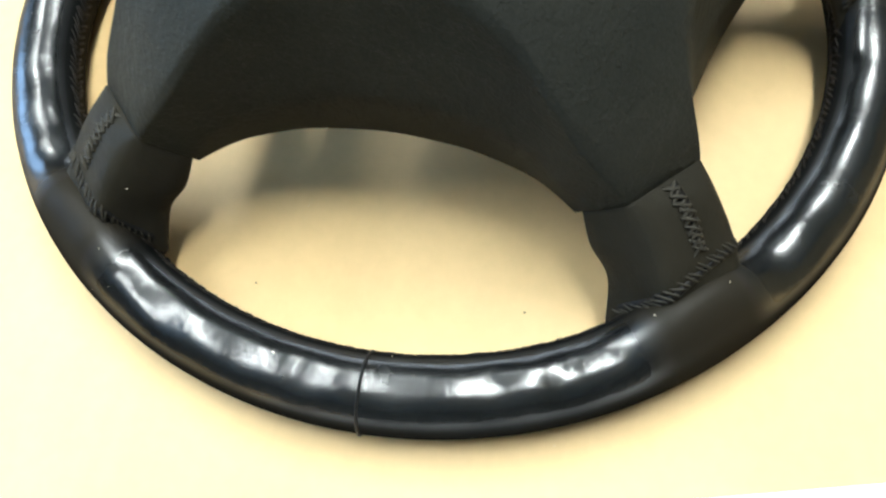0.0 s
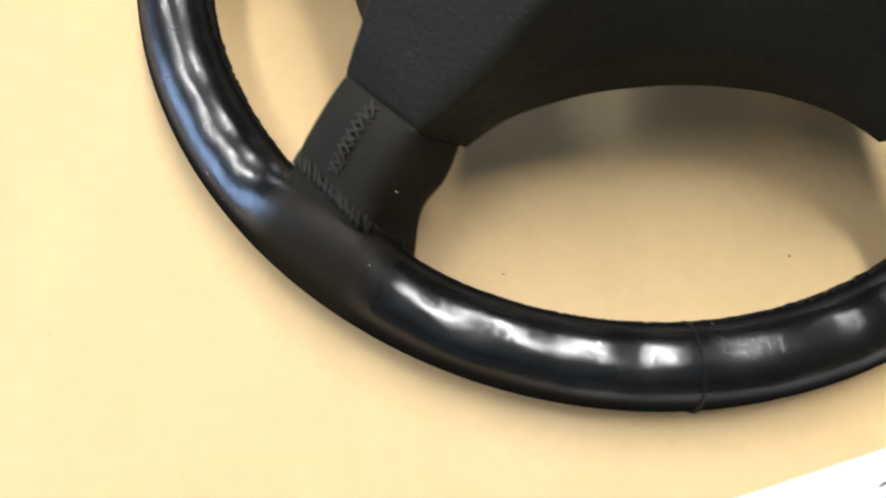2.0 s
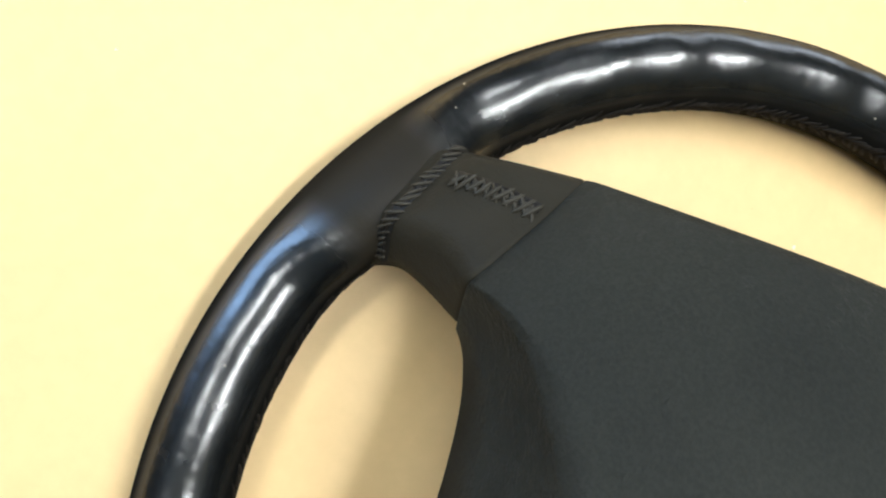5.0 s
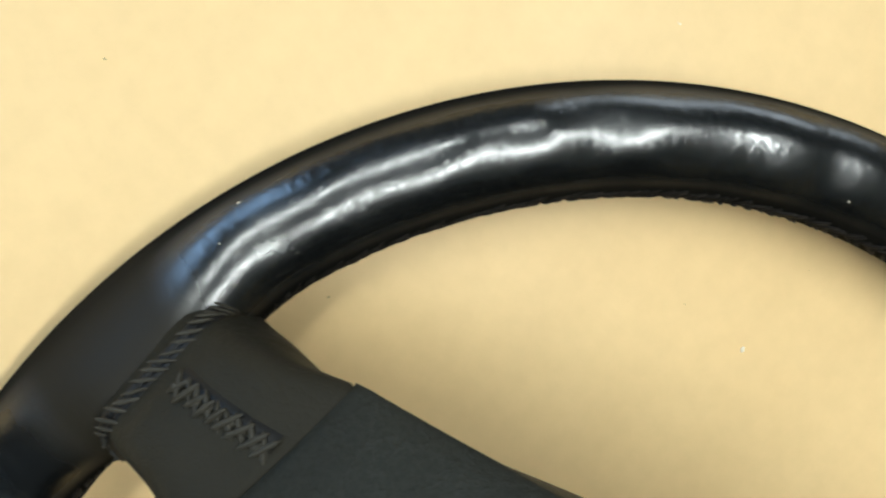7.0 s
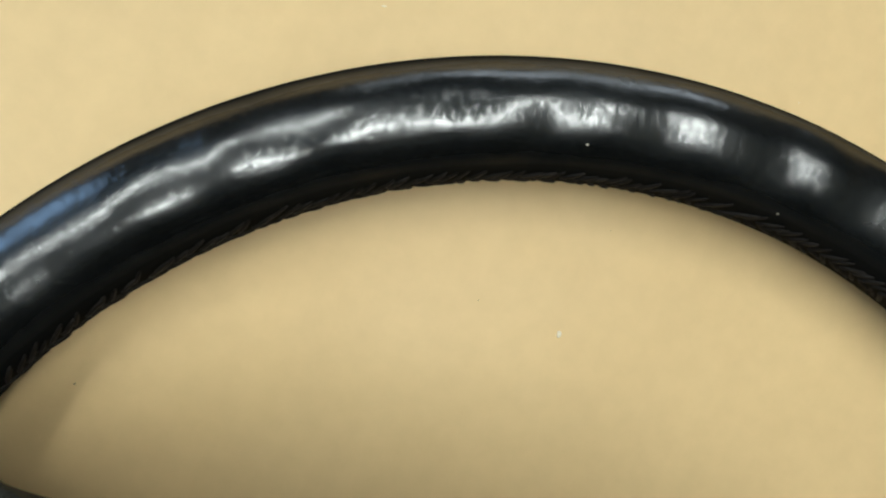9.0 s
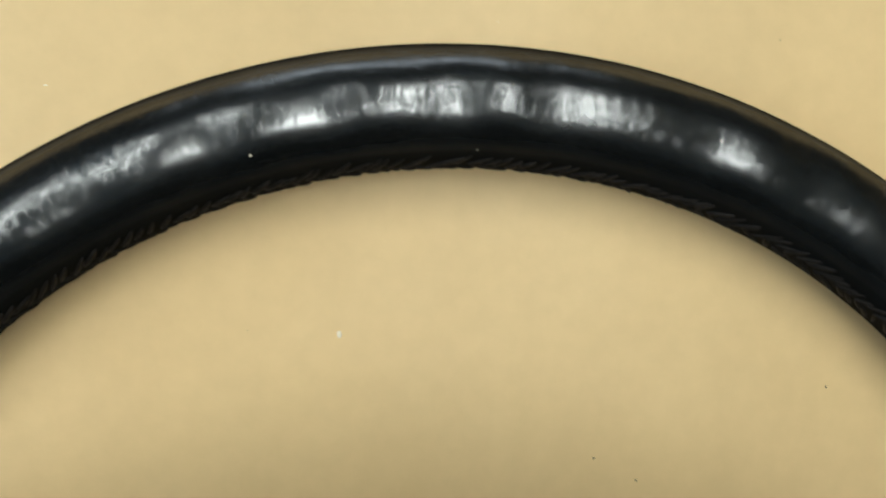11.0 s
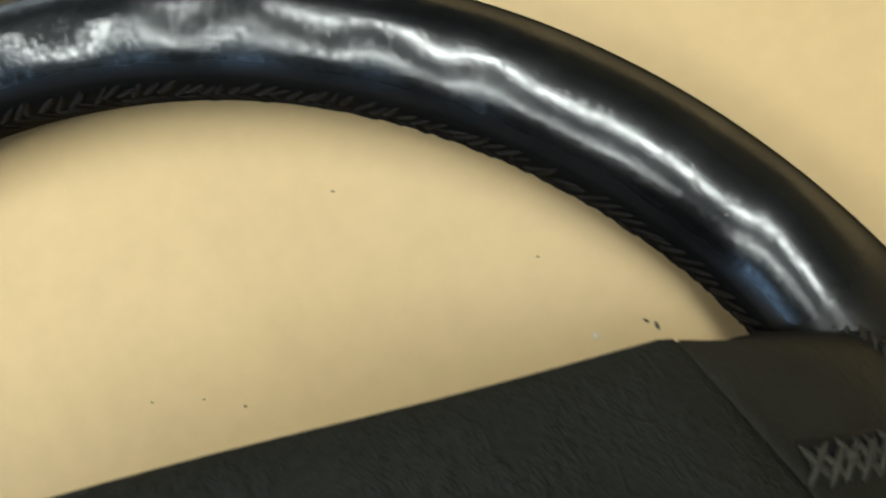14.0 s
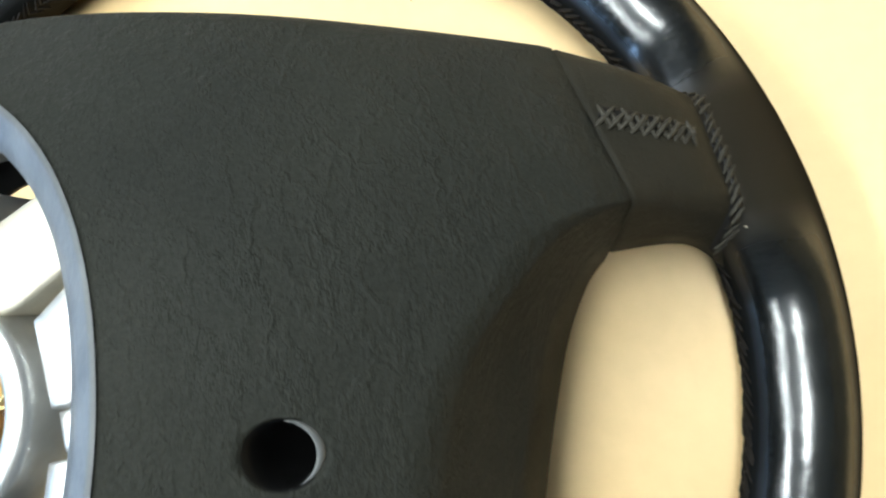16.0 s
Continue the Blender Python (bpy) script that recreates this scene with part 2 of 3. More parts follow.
# ---- the room (walls unseen, added and toned to set the bounce light) ----
tagged(slab("floor", (-2.5, -2.5, FLOOR - 0.1), (2.5, 2.5, FLOOR), CARPET), "plain grey floor under the table", "floor", kind="structure")
tagged(slab("ceiling", (-2.5, -2.5, CEILING), (2.5, 2.5, CEILING + 0.1), CEILING_PAINT), "plain painted ceiling", "ceiling", kind="structure")
tagged(slab("wall_south", (-2.6, -2.6, FLOOR), (2.6, -2.5, CEILING), PLASTER), "plain painted wall", "wall", kind="structure")
# unseen; its beige throws warm light back from the east
tagged(slab("wall_east", (2.5, -2.5, FLOOR), (2.6, 2.5, CEILING), WARM_WALL), "plain beige wall, unseen, added for warm bounce light", "wall", kind="structure")
def wall_with_window(name, number, turn, near, far, lo, hi, glowing, ends):
    """A wall 2.5 m out along its own y axis, with a framed window from near to far along x, and the sky behind it."""
    m = pose(0, 0, 0, 0, 0, turn)
    wall = tagged(new(name), "plain painted wall with a window", "wall", kind="structure")
    wall.matrix_basis = m
    for a, b in (((-ends, 2.5, FLOOR), (near, 2.6, CEILING)), ((far, 2.5, FLOOR), (ends, 2.6, CEILING)),
                 ((near, 2.5, FLOOR), (far, 2.6, lo)), ((near, 2.5, hi), (far, 2.6, CEILING))):
        slab("wall_panel", a, b, PLASTER, wall)
    window = tagged(new("window_%d" % number), "white framed window with an overcast sky behind", "window", kind="structure")
    window.matrix_basis = m
    mid = (near + far) / 2
    for a, b in (((near, 2.52, lo), (near + 0.05, 2.56, hi)), ((far - 0.05, 2.52, lo), (far, 2.56, hi)),
                 ((near + 0.05, 2.52, lo), (far - 0.05, 2.56, lo + 0.05)), ((near + 0.05, 2.52, hi - 0.05), (far - 0.05, 2.56, hi)),
                 ((mid - 0.025, 2.52, lo + 0.05), (mid + 0.025, 2.56, hi - 0.05))):
        slab("window_frame", a, b, WHITE, window)
    sky = tagged(slab("backdrop", (near - 0.1, 2.70, lo - 0.1), (far + 0.1, 2.72, hi + 0.1), glowing), "pale overcast sky outside the window", "sky", kind="structure")
    sky.matrix_basis = m


wall_with_window("wall_west", 1, 90, -0.9, 0.9, 0.15, 1.45, SKY, 2.5)
wall_with_window("wall_north", 2, 0, -1.4, 0.5, 0.1, 0.7, PALE_SKY, 2.6)


def strip_light(x, y0, y1, glowing):
    """A fluorescent fitting under the ceiling, its length along y: tray, two end caps and a rounded diffuser."""
    lamp = tagged(new("ceiling_light"), "long white fluorescent ceiling light with a glowing diffuser", "lamp", group="ceiling lights")
    lamp.matrix_basis = pose(x, (y0 + y1) / 2, CEILING)
    half = (y1 - y0) / 2
    bm = bmesh.new()
    box(bm, (-0.08, -half, -0.03), (0.08, half, 0.0), 0.003)
    part("housing", bm, WHITE, lamp, smooth=False)
    for end in (-1, 1):
        bm = bmesh.new()
        box(bm, (-0.07, end * half - 0.012, -0.075), (0.07, end * half + 0.012, -0.03), 0.004)
        part("end_cap", bm, WHITE, lamp, smooth=False)
    bm = bmesh.new()
    bow = [(0.065 * math.cos(k * math.pi / 10), -0.031 - 0.038 * math.sin(k * math.pi / 10)) for k in range(11)]
    skin(bm, [[Vector((u, y, z)) for u, z in bow] for y in (-half + 0.013, 0.0, half - 0.013)], closed=False)
    part("diffuser", bm, glowing, lamp)


for x, spans, glowing in ((0.2, ((-0.35, 0.48), (0.52, 1.35)), TUBE), (-1.05, ((-0.7, 0.27), (0.32, 1.3)), SIDE_TUBE)):
    for y0, y1 in spans:
        strip_light(x, y0, y1, glowing)

table = tagged(new("table"), "cream laminate table with a matt top", "table")
slab("tabletop", (-0.75, -0.55, -0.03), (0.75, 0.65, 0.0), BOARD, table, bevel=0.003)
for x in (-0.70, 0.65):
    for y in (-0.50, 0.55):
        slab("leg", (x, y, FLOOR), (x + 0.05, y + 0.05, -0.03), WHITE, table)

# ---- the steering wheel, face down ----
R, RA, RB, RZ = 0.174, 0.0141, 0.0143, 0.0146
SPOKES = [math.radians(a) for a in (8, 172, 230, 310)]
wheel = tagged(new("steering_wheel"), "black leather steering wheel lying face down on a table", "steering wheel")


SWELL = [(8.0, 6.5, 0.0150, 112), (172.0, 6.0, 0.0125, 114), (-50.5, 5.5, 0.0105, 102), (230.5, 5.5, 0.0105, 102)]


def rim_point(a, s, grow=0.0):
    """The rim's surface: a round the wheel, s round its section (0 outwards, 90 degrees up). It swells towards the spokes."""
    q = Vector((math.cos(a) * 12, math.sin(a) * 12, s * 1.1))
    worn = max(0.0, math.sin(s)) ** 3
    # shallow dents in the leather, about 27 mm apart
    wave = 2 * math.pi * a * R / 0.0273 + 2.2 * noise.noise(q * 0.35) + 0.5 * s
    firm = 1 - 0.45 * smooth01((abs(math.cos(a)) - 0.72) / 0.2)
    depth = 0.00044 + 0.00020 * noise.noise(q * 0.5 + Vector((9, 4, 0)))
    dent = worn * firm * (depth * math.sin(wave) + 0.00022 * noise.noise(q * 1.3))
    lift = Vector((0, 0))
    for centre, half, height, towards in SWELL:
        off = abs((math.degrees(a) - centre + 180) % 360 - 180)
        if off < half + 8:
            up = math.radians(towards)
            k = smooth01((half + 8 - off) / 13) * max(0.0, math.cos((s - up) * 0.85 if abs(s - up) < 1.8 else 1.6)) ** 1.6
            lift += height * k * Vector((math.cos(up), math.sin(up)))
    k = R + (RA + grow + dent) * math.cos(s) + lift.x
    return Vector((k * math.cos(a), k * math.sin(a), RZ + (RB + grow + dent) * math.sin(s) + lift.y))


JOINT = math.radians(-88.4)


def build_rim():
    n, m = 720, 40
    bm = bmesh.new()
    layer = bm.verts.layers.float.new("dull")
    flank = bm.verts.layers.float.new("matt")
    lie = bm.verts.layers.float_vector.new("lie")
    rows = []
    for i in range(n + 1):
        a = JOINT + 2 * math.pi * i / n
        near = min(abs((a - s + math.pi) % (2 * math.pi) - math.pi) for s in SPOKES)
        row = []
        for j in range(m):
            s = 2 * math.pi * j / m
            v = bm.verts.new(rim_point(a, s))
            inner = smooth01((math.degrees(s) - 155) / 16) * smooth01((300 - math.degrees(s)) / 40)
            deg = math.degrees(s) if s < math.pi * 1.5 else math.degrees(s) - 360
            # less gloss away from the top, and a darker brown where dull
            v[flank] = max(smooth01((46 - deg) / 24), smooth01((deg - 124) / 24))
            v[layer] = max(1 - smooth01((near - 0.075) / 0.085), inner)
            v[lie] = Vector((i * 2 * math.pi / n * R, abs(s - math.pi) * RB, 0))
            row.append(v)
        rows.append(row)
    for r, t in zip(rows, rows[1:]):
        for j in range(m):
            bm.faces.new((r[j], r[(j + 1) % m], t[(j + 1) % m], t[j]))
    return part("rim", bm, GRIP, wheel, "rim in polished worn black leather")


rim = build_rim()


def rim_seam():
    """Sewn joint along the inside of the rim."""
    bm = bmesh.new()
    count = 330
    step = 2 * math.pi / count
    for i in range(count):
        a = step * i
        for lo, hi, lean in ((152, 166, 0.75), (179, 165, 0.75)):
            j = [random.uniform(-1, 1) for _ in range(3)]
            stitch(bm, rim_point(a - (lean + 0.5 * j[0]) * step, math.radians(lo + 4 * j[1]), 0.0001),
                   rim_point(a + lean * step, math.radians(hi + 4 * j[2]), 0.0002), 0.0005 * random.uniform(0.8, 1.3))
    tagged(part("rim_stitching", bm, BRAID, rim, "dark brown braided thread sewn along the inner edge"), kind="stuff")
    bm = bmesh.new()
    a0 = JOINT
    loop = [rim_point(a0, s, 0.00025) for s in (2 * math.pi * k / 60 for k in range(60))]
    tube(bm, loop, 0.0006, 6, closed=True)
    part("rim_joint", bm, SEAM, rim, "narrow joint across the leather")


rim_seam()


# Cover over the hub: crown height, shoulder line and lower lip of its right half, in millimetres.
def crown(x, y):
    """The height of the cover's domed top."""
    u, v = (x / 100) ** 2, y / 100
    return 141.7 - 31.7 * u - 1.6 * u * u - 2.9 * v - 30.9 * v * v - 0.8 * u * v - 21.2 * u * v * v + 4.7 * u * u * v


SHOULDER = [(0, -86), (25, -88.5), (42, -95), (53, -102), (65, -109), (81.5, -113), (103, -91), (95.5, -80), (91.5, -65), (94, -45),
            (99, -27), (107, -11), (116, -1), (129, 10.5), (143.5, 15), (135, 57), (107, 65), (78, 73.5), (50, 80), (25, 83.5), (0, 84.6)]
LIP = [(0, -95, 57), (25, -96, 55), (41, -98.5, 52), (52, -101.5, 49.5), (60, -106, 48), (66, -110, 46.5), (100, -92, 46), (96, -80, 56), (99.5, -66, 59), (105.5, -46, 58),
       (113.5, -26, 58), (120.5, -10, 55), (126.5, -0.4, 52), (129.8, 3.6, 49), (132.5, 6.0, 46), (131, 50, 45), (105, 58, 53), (76, 66, 57), (49, 72, 60), (24, 75, 61), (0, 76, 61)]
CORNERS = (5, 6, 14, 15)


def mirrored(p):
    q = p.copy()
    q.x = -q.x
    return q


def outline(half, per=8):
    """The closed line, smooth between its four pairs of corners, mirrored to the other half."""
    cuts = (0,) + CORNERS + (len(half) - 1,)
    pts = []
    for a, b in zip(cuts, cuts[1:]):
        run = [Vector(p) for p in half[a:b + 1]]
        if a == 0:
            run = [mirrored(run[1])] + run
        if b == len(half) - 1:
            run = run + [mirrored(run[-2])]
        c = catmull(run, per)
        if a == 0:
            c = c[per:]
        if b == len(half) - 1:
            c = c[:-per]
        pts += c[:-1]
    pts.append(Vector(half[-1]))
    left = [mirrored(p) for p in reversed(pts[1:-1])]
    return pts + left


def mm(x, y, z):
    return Vector((x, y, z)) * 0.001


# Egg-shaped opening: its centre, half width, and reach towards the top and the bottom of the wheel.
OPEN_C, OPEN_X, OPEN_UP, OPEN_DOWN = Vector((0, 11)), 54.0, 62.0, 68.0


def opening_point(d):
    reach = OPEN_UP if d.y > 0 else OPEN_DOWN
    a = math.atan2(d.y / reach, d.x / OPEN_X)
    c, s = math.cos(a), math.sin(a)
    return OPEN_C + Vector((OPEN_X * c, reach * s))


def build_cover():
    top, low = outline(SHOULDER), outline(LIP)
    n = len(top)
    ring = []
    for p in top:
        ring.append(opening_point(p - OPEN_C))
    loops = []
    spans = [k / 20 for k in range(19)] + [0.93, 0.962, 0.985, 1.0]
    steps = len(spans) - 1
    for f in spans:
        loop = []
        for o, p in zip(ring, top):
            q = o.lerp(p, f)
            edge = smooth01((f - 0.92) / 0.08)
            loop.append(mm(q.x, q.y, crown(q.x, q.y) - 2.6 * edge * edge))
        loops.append(loop)
    for f in (0.04, 0.13, 0.4, 0.7, 1.0):
        loop = []
        for p, q in zip(top, low):
            r = p.lerp(q.xy, f ** 1.15)
            z0 = crown(p.x, p.y) - 2.6
            loop.append(mm(r.x, r.y, z0 + (q.z - z0) * f))
        loops.append(loop)
    for f, lift in ((0.975, 0), (0.95, 0.35)):
        loops.append([mm(q.x * f, q.y * f, q.z + lift * (crown(p.x, p.y) - 8 - q.z)) for p, q in zip(top, low)])
    # round the shoulder over, along and across it
    old = [list(l) for l in loops]
    for k in range(steps - 2, steps + 2):
        for i in range(n):
            near = 0.25 * (old[k - 1][i] + old[k + 1][i] + old[k][i - 1] + old[k][(i + 1) % n])
            loops[k][i] = old[k][i].lerp(near, 0.5)
    bm = bmesh.new()
    skin(bm, loops)
    ob = part("hub_cover", bm, SHELL, wheel, "grained black plastic cover over the hub")
    ends = []
    for c in (CORNERS[2], CORNERS[0]):
        i, j = c * 8, (c + 1) * 8
        ends.append(([loops[k][i] for k in range(steps, steps + 6)], loops[steps][i:j + 1], [loops[k][j] for k in range(steps, steps + 6)]))
    return ob, ring, ends


def bored(ob, x, y, r):
    """A round hole through the mesh of ob."""
    bm = bmesh.new()
    bmesh.ops.create_cone(bm, cap_ends=True, segments=48, radius1=r, radius2=r, depth=0.12, matrix=Matrix.Translation((x, y, 0.10)))
    me = bpy.data.meshes.new("cutter")
    bm.to_mesh(me)
    bm.free()
    c = new("cutter", me)
    m = ob.modifiers.new("bore", "BOOLEAN")
    m.operation, m.solver, m.object = "DIFFERENCE", "EXACT", c
    bpy.context.view_layer.update()
    made = bpy.data.meshes.new_from_object(ob.evaluated_get(bpy.context.evaluated_depsgraph_get()))
    ob.modifiers.remove(m)
    ob.data = made
    bpy.data.objects.remove(c)
    made.shade_smooth()


cover, opening, cover_ends = build_cover()
HOLE = (0.0780, -0.0180, 0.0062)
for side in (-1, 1):
    bored(cover, side * HOLE[0], HOLE[1], HOLE[2])
    bm = bmesh.new()
    z = crown(HOLE[0] * 1000, HOLE[1] * 1000) * 0.001
    loops = []
    for dr, dz in ((0.0002, -0.0008), (-0.0001, -0.0009), (-0.0006, -0.0022), (-0.0012, -0.0060), (-0.0014, -0.03)):
        loops.append([Vector((side * HOLE[0] + (HOLE[2] + dr) * math.cos(a), HOLE[1] + (HOLE[2] + dr) * math.sin(a),
                              z + dz - 0.54 * side * (HOLE[2] + dr) * math.cos(a) + 0.12 * (HOLE[2] + dr) * math.sin(a))) for a in (2 * math.pi * k / 48 for k in range(48))])
    skin(bm, loops, cap_end=True)
    hole = part("screw_hole", bm, PIT, cover, "dark round screw hole in the cover")
    # pale crescent on the outward side, standing in for the hole's lit inner wall
    loops = []
    for k in range(25):
        a = math.radians(-75 + 150 * k / 24)
        thick = 0.00075 * math.sin(math.pi * k / 24) + 0.00005
        r = HOLE[2] - 0.0005
        c = Vector((side * (HOLE[0] + r * math.cos(a)), HOLE[1] + r * math.sin(a), z - 0.0004 - 0.54 * r * math.cos(a) + 0.12 * r * math.sin(a)))
        out = Vector((side * math.cos(a), math.sin(a), -0.5 * math.cos(a))).normalized()
        loops.append([c + thick * (math.cos(b) * out + math.sin(b) * Vector((0, 0, 1))) for b in (math.pi / 4 * j for j in range(8))])
    bm = bmesh.new()
    skin(bm, loops, cap_start=True, cap_end=True)
    part("lit_crescent", bm, EDGE, hole, "pale crescent for the lit inner wall of the hole")

bm = bmesh.new()
loops = []
for f, dz in ((1.015, 0.2), (1.0, 0.4), (0.985, 0.1), (0.92, -1.4), (0.865, -3.2), (0.85, -5.5), (0.845, -30.0)):
    loops.append([mm((p.x - OPEN_C.x) * f + OPEN_C.x, (p.y - OPEN_C.y) * f + OPEN_C.y, crown(p.x, p.y) + dz) for p in opening])
skin(bm, loops)
part("opening_edge", bm, EDGE, cover, "pale grey cut edge round the opening")


def along(line, f):
    """The point a share f of the length along a line of points."""
    left = f * sum((b - a).length for a, b in zip(line, line[1:]))
    for a, b in zip(line, line[1:]):
        d = (b - a).length
        if left <= d:
            return a.lerp(b, left / d)
        left -= d
    return line[-1].copy()


WALL = (0.2, 0.45, 0.7, 0.9)


def section(t1, t2, b2, b1, passes=2):
    """A closed section of a spoke: an arched top, two walls and a flat underside."""
    pts = []
    for k in range(13):
        f = k / 12
        pts.append(t1.lerp(t2, f) + Vector((0, 0, 0.003 * (1 - (2 * f - 1) ** 4))))
    pts += [t2.lerp(b2, f) for f in WALL]
    pts += [b2.lerp(b1, f) for f in (0.05, 0.35, 0.65, 0.95)]
    pts += [b1.lerp(t1, f) for f in (0.1, 0.3, 0.55, 0.8)]
    for _ in range(passes):
        pts = [p if 15 <= i <= 22 else 0.25 * pts[i - 1] + 0.5 * p + 0.25 * pts[(i + 1) % len(pts)] for i, p in enumerate(pts)]
    return pts


def end_section(end, side):
    """The cover's end as a section, drawn in a little."""
    w1, top, w2 = [[Vector((side * p.x, p.y, p.z)) for p in l] for l in end]
    pts = [along(top, k / 12) for k in range(13)] + [along(w2, f) for f in WALL]
    pts += [w2[-1].lerp(w1[-1], f) for f in (0.05, 0.35, 0.65, 0.95)]
    pts += [along(w1, 1 - f) for f in (0.1, 0.3, 0.55, 0.8)]
    c = sum(pts, Vector()) / len(pts)
    return pts, [p + (c - p).normalized() * 0.0007 for p in pts]


def spoke_sleeve(stations, end, side, passes):
    """Leather sleeve from the cover to the rim. Each station has four corners: two above, two below."""
    flush, sunk = end_section(end, side)
    keys = [section(*[mm(side * x, y, z) for x, y, z in s], passes) for s in stations]
    middle = sum(flush, Vector()) / len(flush)
    outward = sum(keys[0], Vector()) / len(flush) - middle
    outward.z = 0
    outward.normalize()
    # a narrow groove at the seam, then the sleeve flush with the cover
    start = [p.lerp(q, 0.55) + outward * 0.0008 for p, q in zip(flush, sunk)]
    lines = [catmull([k[c] for k in [start] + keys], 6) for c in range(len(flush))]
    loops = [[p.lerp(middle, 0.3) - outward * 0.005 for p in flush], sunk] + [[l[i] for l in lines] for i in range(len(lines[0]))]
    bm = bmesh.new()
    skin(bm, loops, cap_start=True, cap_end=True)
    ob = part("spoke_sleeve", bm, SLEEVE, wheel, "dull black leather sleeve sewn over a spoke")
    return ob, loops


def sew(line, normals, parent, width, r, name, crossed=True):
    """Raised stitches along a line on a sleeve, each a piece of its own, over a narrow welt: crossed and knotted, or side by side and slanted."""
    for a, b, up in zip(line, line[1:], normals):
        d = (b - a).normalized()
        across = d.cross(up).normalized() * width
        jog = [Vector((random.uniform(-1, 1), random.uniform(-1, 1), random.uniform(-0.4, 0.4))) * 0.0005 for _ in range(4)]
        over = (b - a) * 0.15
        up = up * 0.0004
        bm = bmesh.new()
        if crossed:
            stitch(bm, a - across - over + jog[0] + up, b + across + over + jog[1] + up, r)
            stitch(bm, a + across - over + jog[2] + up * 2, b - across + over + jog[3] + up * 2, r)
            crumb(bm, (a + b) / 2 + jog[0] * 1.5 + up, r * random.uniform(1.0, 1.8))
        else:
            stitch(bm, a - across * 1.1 - over * 2 + jog[0] + up, b + across * 1.1 + over * 2 + jog[1] + up, r * random.uniform(0.9, 1.3))
        part(name, bm, THREAD, parent)
    bm = bmesh.new()
    loops = []
    for i, p in enumerate(line):
        d = (line[min(i + 1, len(line) - 1)] - line[max(i - 1, 0)]).normalized()
        up = normals[min(i, len(normals) - 1)]
        across = d.cross(up).normalized() * width
        loops.append([p + across * u + up * h for u, h in ((-1.35, -0.0012), (-1.0, 0.0), (-0.5, 0.0002), (-0.08, 0.0001), (0, -0.0004),
                                                           (0.08, 0.0001), (0.5, 0.0002), (1.0, 0.0), (1.35, -0.0012))])
    skin(bm, loops, closed=False)
    part("welt", bm, SEAM, parent, "raised leather welt under the stitching")


def resample(points, step):
    out, left = [points[0]], step
    for a, b in zip(points, points[1:]):
        d = (b - a).length
        while d > 0 and left <= d:
            a = a.lerp(b, left / d)
            out.append(a)
            d = (b - a).length
            left = step
        left -= d
    return out


UPPER = [[(152, 13.5, 60), (149, 49.5, 56), (144, 49, 35), (147, 5.6, 37)],
         [(162, 11, 50), (160, 43, 46), (152, 46, 22), (154, 2.7, 31)],
         [(171.5, 6, 31), (170, 37, 28), (162, 46, 13), (160.5, -6, 21)]]
UPPER_WEST = [[(152, 18.5, 60), (149, 51, 56), (144, 50, 35), (147, 8.5, 38)],
              [(162, 17, 50), (159, 47, 46), (152, 48, 22), (154, 7.8, 32)],
              [(171, 13, 31), (170, 43, 28), (162, 50, 13), (160.5, 1, 21)]]
LOWER = [[(88, -120, 55), (110, -97, 52), (107, -94, 34), (71, -117, 37)],
         [(97, -132, 42), (119, -106, 40), (116, -99, 25), (78.5, -123, 28)],
         [(103, -140, 29), (126, -117, 28), (124, -102, 14), (80.5, -135, 14)]]
for side in (-1, 1):
    for stations, end in ((UPPER if side > 0 else UPPER_WEST, cover_ends[0]), (LOWER, cover_ends[1])):
        upper = stations is not LOWER
        sleeve, loops = spoke_sleeve(stations, end, side, 2 if upper else 1)
        # along the spoke, on its upper face
        mid = resample([l[7 if stations is UPPER_WEST else 6] for l in loops[3:15]], 0.0028)
        up = [Vector((side * 0.42, 0, 0.9)).normalized()] * len(mid) if upper else [Vector((side * 0.36, -0.48, 0.8)).normalized()] * len(mid)
        sew(mid, up, sleeve, 0.0026, 0.00062, "stitch")
        # across the spoke, where it meets the rim
        row = loops[16] if upper else [loops[15 + max(0, min(3, len(loops[0]) - k)) if k > 20 else 15][k] for k in range(len(loops[0]))]
        inside = sum(loops[14], Vector()) / len(row) - Vector((0, 0, 0.006))
        lift = 0.0007 if upper else 0.0
        line = catmull([row[k % len(row)] for k in range(-3, 17 if upper else 14)], 3)
        across = resample([p + (p - inside).normalized() * lift for p in line], 0.0025)
        sew(across, [(p - inside).normalized() for p in across], sleeve, 0.0018 if upper else 0.0022, 0.00042, "stitch", crossed=False)

# ---- metal hub seen in the opening ----
def oval(cx, cy, rx, ry, z, n=56):
    return [mm(cx + rx * math.cos(a), cy + ry * math.sin(a), z) for a in (2 * math.pi * k / n for k in range(n))]


def plate(name, corners, z0, z1, material, parent, label, fall=0.0, round_off=1.2):
    """A cast plate with rounded upper edges; its top falls away from the middle of the wheel."""
    mid = sum((Vector(c) for c in corners), Vector((0, 0))) / len(corners)
    line = catmull([Vector(c) for c in corners], 5, closed=True) if round_off > 2 else resample([Vector(c) for c in corners + corners[:1]], 2.0)
    loops = []
    for f, z in ((1.0, z0), (1.0, z1 - 1.4), (0.985, z1 - 0.5), (0.93, z1), (0.5, z1), (0.1, z1)):
        loops.append([mm(p.x, p.y, z - (fall * abs(p.x) if z > z0 else 0)) for p in (mid.lerp(q, f) for q in line)])
    bm = bmesh.new()
    skin(bm, loops, cap_end=True)
    return part(name, bm, material, parent, label)


